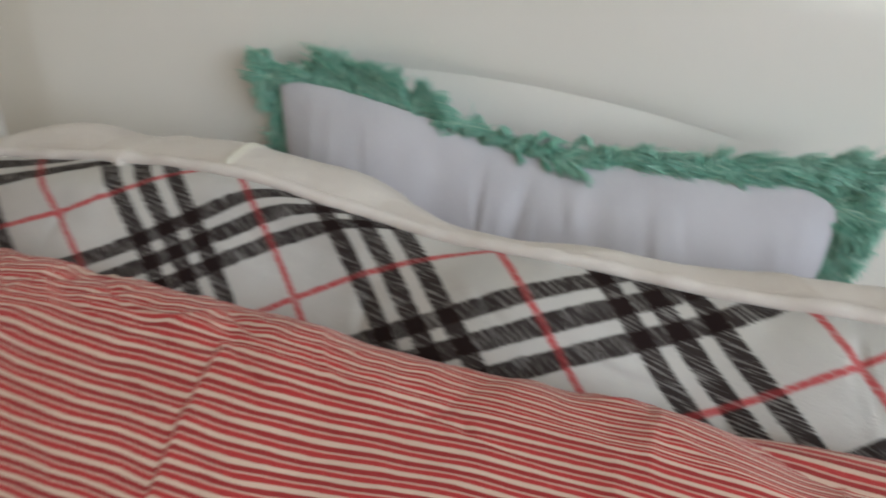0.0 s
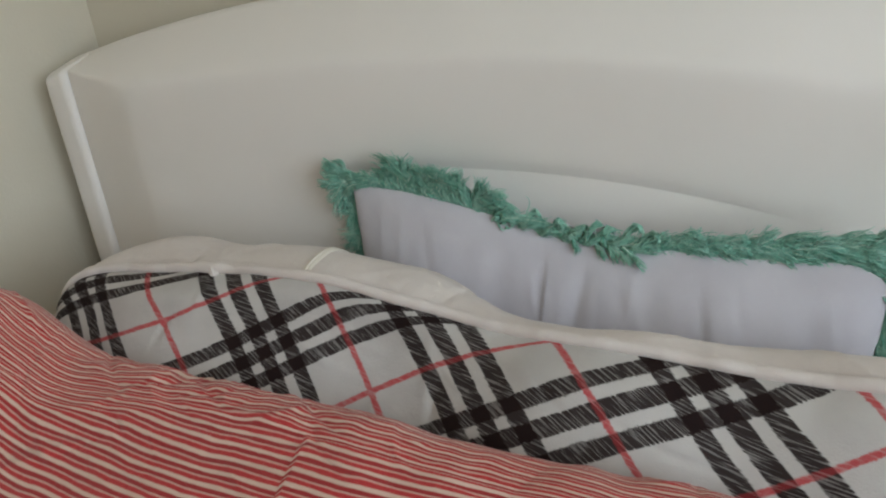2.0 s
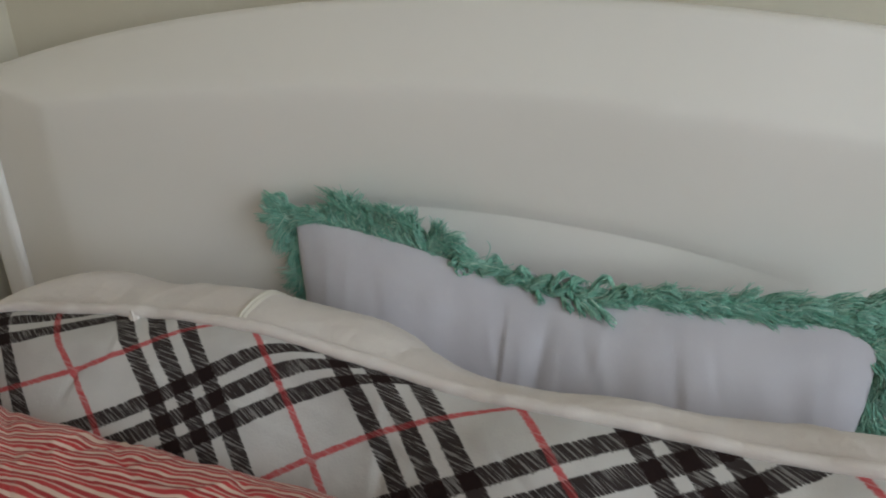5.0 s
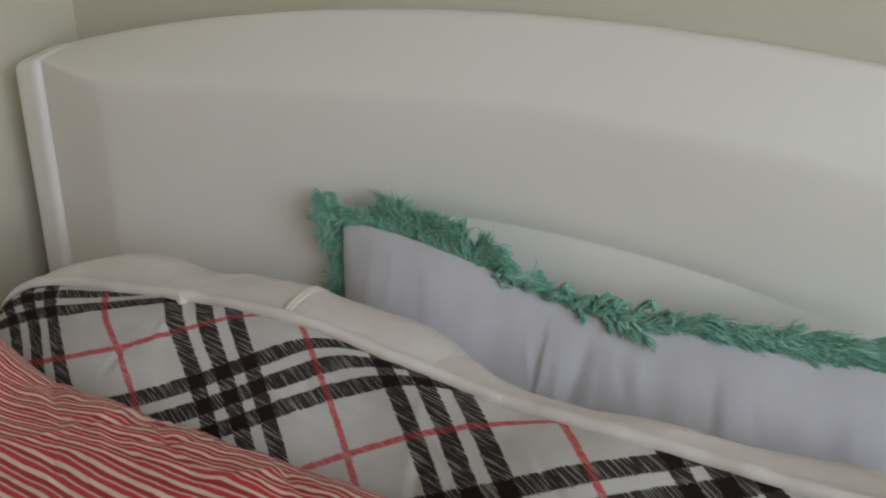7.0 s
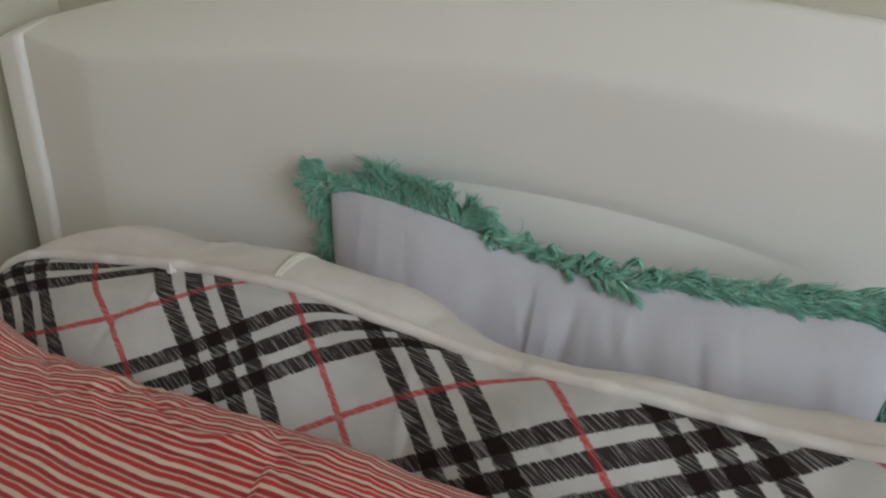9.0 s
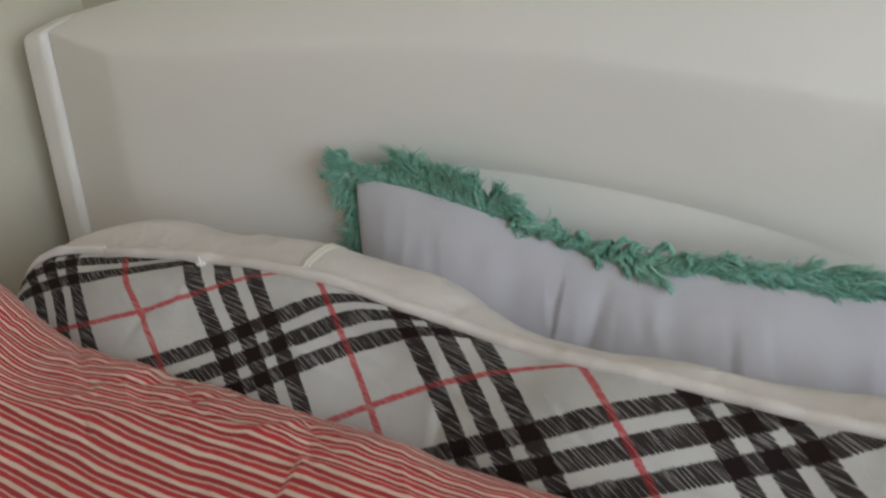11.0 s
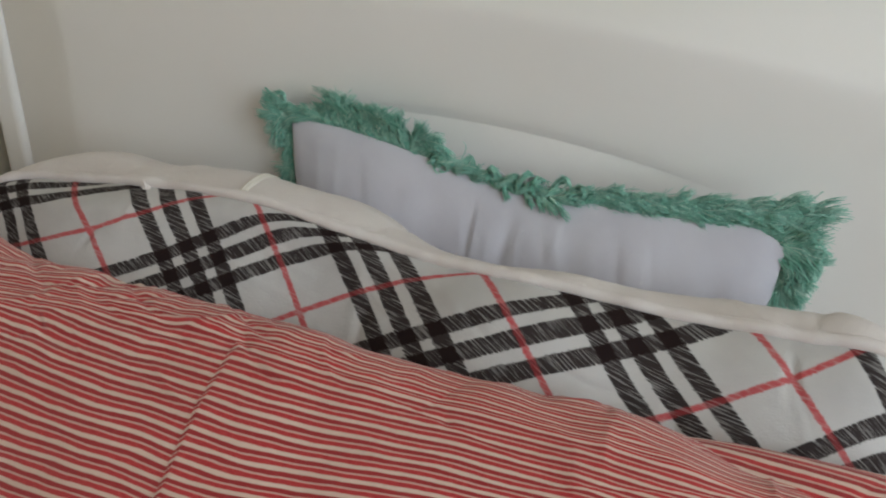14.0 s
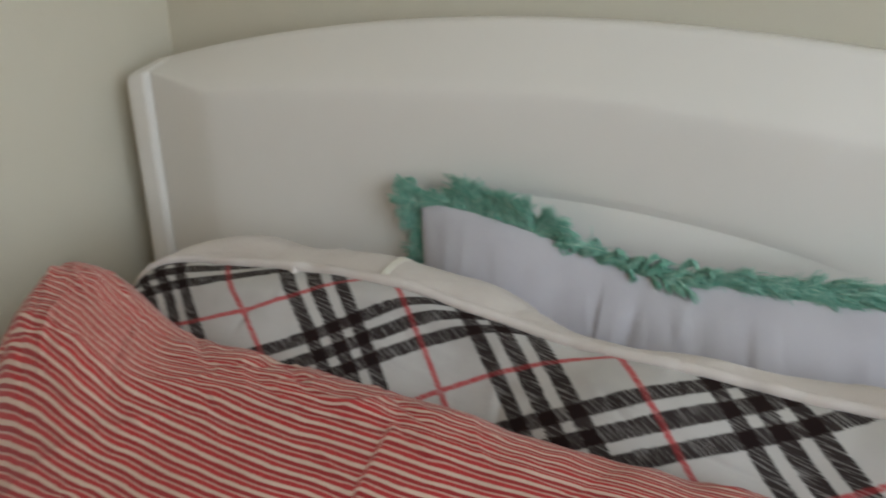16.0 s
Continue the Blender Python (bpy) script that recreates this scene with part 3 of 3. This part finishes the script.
    FX, OS = np.meshgrid(fx, os)
    wave = 0.0012 * ripple(FX, OS, 91, 60, 90) + creases(FX, OS, 93, 10, (0.69, 0.88), (0.0, 0.05), 10, 20, 0.02, 0.0025, 0.0015)
    flap = np.stack([FX, -0.250 + oy[:, None] + 0 * FX, ridge[None, :] + oz[:, None] + wave], -1)
    mesh_object("case_edge", flap.reshape(-1, 3), sheet(26, 70), STRIPE, root, np.stack([FX, OS + 0.10 * FX + 0.0012 * ripple(FX, OS, 95, 60, 60)], -1).reshape(-1, 2))
    return root


striped_pillow()

# fringed cushion: stands against the headboard
CL, CR = 0.354, 0.759
CUSHION_TOP = [(0.354, 0.880), (0.41, 0.880), (0.483, 0.872), (0.537, 0.8625), (0.585, 0.8615), (0.640, 0.866), (0.70, 0.871), (0.742, 0.875), (0.759, 0.867)]


def cushion_edge(x):
    """Top seam of the cushion: place for each x."""
    return np.stack([x, -0.031 - 0.040 * (x - CL) / (CR - CL), flow(CUSHION_TOP, x)], -1)


def bundle(guide, width, rng, add, count=22, flare=0.8, ragged=0.40, thick=0.00046, twist=0.0):
    """Soft yarns that follow one guide line side by side, spread towards the tip and end unevenly."""
    n = 11
    t = np.linspace(0, 1, n)[:, None]
    along = np.linspace(0, 1, len(guide))
    tangent = guide[-1] - guide[0]
    tangent = tangent / (np.linalg.norm(tangent) + 1e-9)
    a = np.cross(tangent, (0.31, 0.83, 0.46))
    a /= np.linalg.norm(a) + 1e-9
    b = np.cross(a, tangent)
    for _ in range(int(2.6 * count)):
        end = 1 - ragged * rng.rand() ** 1.5
        p = np.stack([np.interp(t[:, 0] * end, along, guide[:, k]) for k in range(3)], 1)
        turn, r = rng.uniform(0, 6.28), width * math.sqrt(rng.rand())
        phase, wild = rng.uniform(0, 6.28), rng.normal(0, 1) * rng.choice([0.8, 0.8, 0.8, 3.5])
        ang = turn + twist * t
        p = p + r * (1 + flare * t) * (np.cos(ang) * a + 0.7 * np.sin(ang) * b)
        p = p + 0.0013 * (np.sin(6 * t + phase) * a + np.cos(5 * t + 2 * phase) * b) * t + 0.0014 * wild * t**2 * a
        add(*tube(p, thick * rng.uniform(0.75, 1.2) * (1 - 0.55 * t[:, 0] ** 3), 3))


def bent(base, way, length, curl, sway=0.0, n=11):
    """A guide line that leaves base along way and curls over; sway makes it an S."""
    t = np.linspace(0, 1, n)[:, None]
    way = np.array(way, float)
    way /= np.linalg.norm(way)
    side = np.array([way[2], 0.0, -way[0]])
    side /= np.linalg.norm(side) + 1e-9
    return np.array(base) + length * (way * (t - 0.25 * abs(curl) * t**2) + side * (curl * t**2 + sway * np.sin(2 * np.pi * t)) + np.array([0, -0.10, -0.10]) * t**2)


def fringed_cushion():
    root = thing("fringed_cushion", "white cotton cushion with green yarn fringe, against the headboard", "cushion")
    cols, rows = 220, 170
    x = np.linspace(CL, CR, cols)
    top = cushion_edge(x)
    u = (x - CL) / (CR - CL)
    v = np.linspace(0, 1, rows)
    U, V = np.meshgrid(u, v)
    X = x[None, :] + 0 * V
    inset = (1 - np.abs(2 * U - 1) ** 5) ** 0.7
    puff = (1 - (1 - np.minimum(V / 0.5, 1)) ** 3) ** 0.8 * (1 - step(0.6, 1.0, V))
    tall = 0.36
    tuck = X - 0.5365 + 0.010 * V
    pleat = 0.0026 * step(-0.0016, 0.0016, tuck) * np.exp(-np.maximum(tuck, 0) / 0.011) * step(0.0, 0.05, V)
    pleat = pleat - 0.0032 * hump(X - 0.10 * (0.16 - V), 0.553, 0.007) * hump(V, 0.06, 0.11) - 0.0008 * hump(tuck, -0.004, 0.004) * step(0.0, 0.05, V)
    # the long slanting fold: the cloth rises to a ridge, with a groove along its foot
    fold = X - 0.650 - 0.17 * V
    pleat = pleat + hump(V, 0.17, 0.13) * (0.0125 * np.exp(-np.abs(fold) / np.where(fold > 0, 0.060, 0.040)) - 0.0032 * hump(fold, -0.006, 0.005))
    pleat = pleat - 0.0035 * hump(X - 0.25 * V, 0.705, 0.010) * hump(V, 0.12, 0.08)
    pleat = pleat + creases(X, V * 0.36, 111, 22, (0.37, 0.75), (0.0, 0.08), 80, 18, 0.020, 0.0035, 0.0009)
    gather = 0.0016 * np.exp(-V / 0.10) * ripple(X, V, 61, 130, 6) + 0.0016 * ripple(X, V, 63, 40, 7)
    gather = gather + 0.0016 * (hump(X, 0.385, 0.006) + hump(X, 0.405, 0.006)) * np.exp(-V / 0.15)
    out = inset * (0.045 * puff) + step(0.0, 0.06, V) * inset * (gather + pleat)
    lean = 0.040 * V
    Z = top[None, :, 2] - tall * V + 0.0 * U
    Z = Z * (1 - V) + (0.496) * V
    front = np.stack([X, top[None, :, 1] - lean - out, Z], -1)
    back = np.stack([X, top[None, :, 1] - lean + np.minimum(0.9 * inset * 0.045 * puff, 0.004 + 0 * X + lean), Z + (0.004 + 0.017 * hump(X, 0.572, 0.045) * (1 + 0.35 * ripple(X, V, 67, 330, 10))) * inset * hump(V, 0.02, 0.03)], -1)
    back[0], back[-1], back[:, 0], back[:, -1] = front[0], front[-1], front[:, 0], front[:, -1]
    pull = 0.008 * (1 - U) * step(0, 0.2, V) - 0.020 * U * step(0.02, 0.28, V)
    front[..., 0] += pull
    back[..., 0] += pull
    uv = np.stack([X, V * tall], -1)
    pillow_body("front_panel", "back_panel", front, back, (WHITE, WHITE), root, uv)
    rng = np.random.RandomState(7)
    verts, faces, count = [], [], 0

    def add(v, f):
        nonlocal count
        verts.append(v)
        faces.extend(tuple(i + count for i in face) for face in f)
        count += len(v)

    def seam(cx, up=0.001):
        return cushion_edge(np.array([min(max(cx, CL), CR)]))[0] + (0, 0.002, up)

    def way_of(degrees, forward=0.12):
        return np.array([math.cos(radians(degrees)), -forward, math.sin(radians(degrees))])

    # low matted yarn all along the seam, brushed one way
    for cx in np.linspace(CL, CR, 120):
        bundle(bent(seam(cx, -0.001), way_of(28 + rng.normal(0, 14)), 0.013, 0.3 * rng.normal()), 0.0020, rng, add, 10, 0.3)
    # corner fan, a low stretch, then tall curly tufts that end in a rounded crest
    for k in range(11):
        bundle(bent(seam(CL + 0.003 * rng.rand()), way_of(132 + 6.5 * k + rng.normal(0, 5)), 0.029 + 0.009 * rng.rand(), rng.normal(-0.05, 0.2), 0.06 * rng.normal()), 0.0020, rng, add, 18, 1.2)
    for cx in np.linspace(0.357, 0.394, 13):
        bundle(bent(seam(cx), way_of(125 + rng.normal(0, 14)), 0.018 + 0.005 * rng.rand(), rng.normal(-0.3, 0.3), 0.1 * rng.normal()), 0.0022, rng, add, 18)
    for k, cx in enumerate(np.linspace(0.391, 0.469, 36)):
        size = 0.029 + 0.007 * hump(cx, 0.399, 0.006) + 0.008 * step(0.440, 0.466, cx) + 0.003 * rng.normal()
        swing = math.sin(2.1 * k) + 0.5 * rng.normal()
        bundle(bent(seam(cx), way_of(92 + 13 * swing + 16 * step(0.45, 0.467, cx), 0.10 + 0.15 * rng.rand()), size, 0.45 * swing, 0.13 * rng.normal()), 0.0026, rng, add, 20, 0.9, 0.45)
    # the crest falls off into tufts that point along the seam
    for k in range(14):
        bundle(bent(seam(0.469 + 0.019 * rng.rand(), 0.002 + 0.005 * rng.rand()), way_of(30 + rng.normal(0, 12), 0.2), 0.026 + 0.008 * rng.rand(), rng.normal(0.1, 0.25), 0.06 * rng.normal()), 0.0024, rng, add, 18, 1.1)
    # a coiled knot on the seam
    for k in range(7):
        ang = np.linspace(0, 5.2, 14) + rng.uniform(0, 6.28)
        r = 0.0042 + 0.0028 * rng.rand()
        ring = seam(0.500 + 0.003 * rng.normal(), 0.0005 + 0.002 * rng.normal()) + np.stack([r * np.cos(ang), -0.004 - 0.0025 * np.sin(ang + k), 0.8 * r * np.sin(ang)], 1)
        bundle(ring, 0.0011, rng, add, 9, 0.1, 0.15)
    # a loosely twisted rope of yarn
    run = np.linspace(0.497, 0.622, 60)
    for k in range(3):
        ang = run / 0.045 * 6.283 + 2.09 * k + 0.9 * np.sin(95 * run + 2 * k)
        core = cushion_edge(run) + np.stack([0 * run, -0.001 - 0.0028 * np.cos(ang), 0.0040 + 0.0032 * np.sin(ang)], 1)
        for a in range(0, 50, 4):
            bundle(core[a:a + 10 + rng.randint(4)], 0.0026, rng, add, 10, 0.5, 0.4)
    # curls that stand out of the rope, and one tail that hangs over the cloth
    for cx, tall, lean in ((0.515, 0.008, 0.3), (0.540, 0.011, -0.2), (0.553, 0.009, 0.5), (0.566, 0.013, 0.1), (0.579, 0.010, -0.4), (0.592, 0.013, 0.3), (0.604, 0.009, 0.6)):
        ang = np.linspace(-0.4, 4.0, 14)
        loop = seam(cx, 0.004) + np.stack([0.0045 * (1 - np.cos(ang)) + lean * tall * np.sin(ang / 2), -0.003 - 0.004 * np.sin(ang + cx * 90), tall * np.sin(ang / 1.5)], 1)
        bundle(loop, 0.0020, rng, add, 14, 0.4, 0.25)
    for cx, tip, size in ((0.555, -65, 0.011), (0.572, -45, 0.014), (0.586, -36, 0.020), (0.592, -30, 0.024), (0.582, -52, 0.014)):
        bundle(bent(seam(cx, 0.002) - (0, 0.005, 0), way_of(tip, 0.45), size, -0.15), 0.0018, rng, add, 12, 0.5, 0.5)
    # yarn combed flat along the seam, rising towards the far corner
    for cx in np.linspace(0.606, 0.752, 68):
        rise = step(0.66, 0.74, cx)
        lift = 21 + 12 * rise + 5 * hump(cx, 0.672, 0.014) + rng.normal(0, 6)
        bundle(bent(seam(cx, 0.001 + 0.006 * rng.rand()), way_of(lift, 0.10), 0.038 + 0.006 * rise + 0.004 * rng.normal(), rng.normal(0.04, 0.12), 0.05 * rng.normal()), 0.0030, rng, add, 17, 0.35 + 0.5 * rise)
    for k in range(20):
        bundle(bent(seam(CR - 0.004 * rng.rand(), -0.004 * rng.rand()), way_of(48 - 5 * k + rng.normal(0, 7)), 0.027 + 0.006 * rng.rand(), rng.normal(0.0, 0.3), 0.08 * rng.normal()), 0.0024, rng, add, 18, 1.2)
    # the side edges: matted down against the headboard at the one, loose and hanging at the other
    left, right = seam(CL, 0), seam(CR, 0)
    for d in np.linspace(-0.002, 0.15, 110):
        base = left + (0.008 * step(0, 0.072, d) - 0.001, 0.006 - 0.040 * d / 0.36, -d)
        bundle(bent(base, way_of(238 + rng.normal(0, 12), 0.05 * rng.normal()), 0.022 + 0.005 * rng.rand(), rng.normal(-0.2, 0.2)), 0.0034, rng, add, 16, 0.4)
        base = right + (-0.020 * step(0.007, 0.1, d), 0.003 - 0.040 * d / 0.36, -d)
        bundle(bent(base, way_of(-40 + 22 * math.sin(150 * d) + rng.normal(0, 10)), 0.023 + 0.006 * rng.rand(), rng.normal(0.1, 0.3), 0.06 * rng.normal()), 0.0025, rng, add, 17, 0.9)
    for d, tip in ((0.023, 170), (0.026, 195), (0.047, 200), (0.055, 215)):
        bundle(bent(left + (-0.004, 0.003, -d), way_of(tip), 0.020, 0.15), 0.0014, rng, add, 12, 0.5)
    mesh_object("fringe", np.concatenate(verts), faces, YARN, root, label="shaggy green cotton yarn fringe")
    # the cushion stands a little off the headboard
    nearer = Matrix.Translation((0.69, -0.56, 1.11)) @ Matrix.Scale(0.984, 4) @ Matrix.Translation((-0.69, 0.56, -1.11))
    for piece in root.children:
        piece.data.transform(nearer)
    return root


fringed_cushion()


# ---- window ----
def window():
    y0, y1, z0, z1 = WIN
    root = tagged(new("window_1"), "white framed bedroom window with clear panes", "window", kind="structure")
    xm = X1 + 0.06
    bm = bmesh.new()
    for piece in ((y0, y0 + 0.06, z0, z1), (y1 - 0.06, y1, z0, z1), (y0 + 0.06, y1 - 0.06, z0, z0 + 0.06), (y0 + 0.06, y1 - 0.06, z1 - 0.06, z1), ((y0 + y1) / 2 - 0.03, (y0 + y1) / 2 + 0.03, z0 + 0.06, z1 - 0.06)):
        box(bm, xm - 0.025, xm + 0.025, *piece, bevel=0.004)
    part("window_frame", bm, FRAME, root)
    part("window_sill", box(bmesh.new(), X1 - 0.08, xm - 0.026, y0 - 0.04, y1 + 0.04, z0 - 0.03, z0 - 0.002, 0.006), FRAME, root)
    glass, nodes, links, bsdf = material("window_glass", 0.02)
    bsdf.inputs["Transmission Weight"].default_value = 1.0
    for a, b in ((y0 + 0.06, (y0 + y1) / 2 - 0.03), ((y0 + y1) / 2 + 0.03, y1 - 0.06)):
        pane = part("pane", box(bmesh.new(), xm - 0.003, xm + 0.003, a, b, z0 + 0.06, z1 - 0.06), glass, root)
        pane.visible_shadow = False


window()
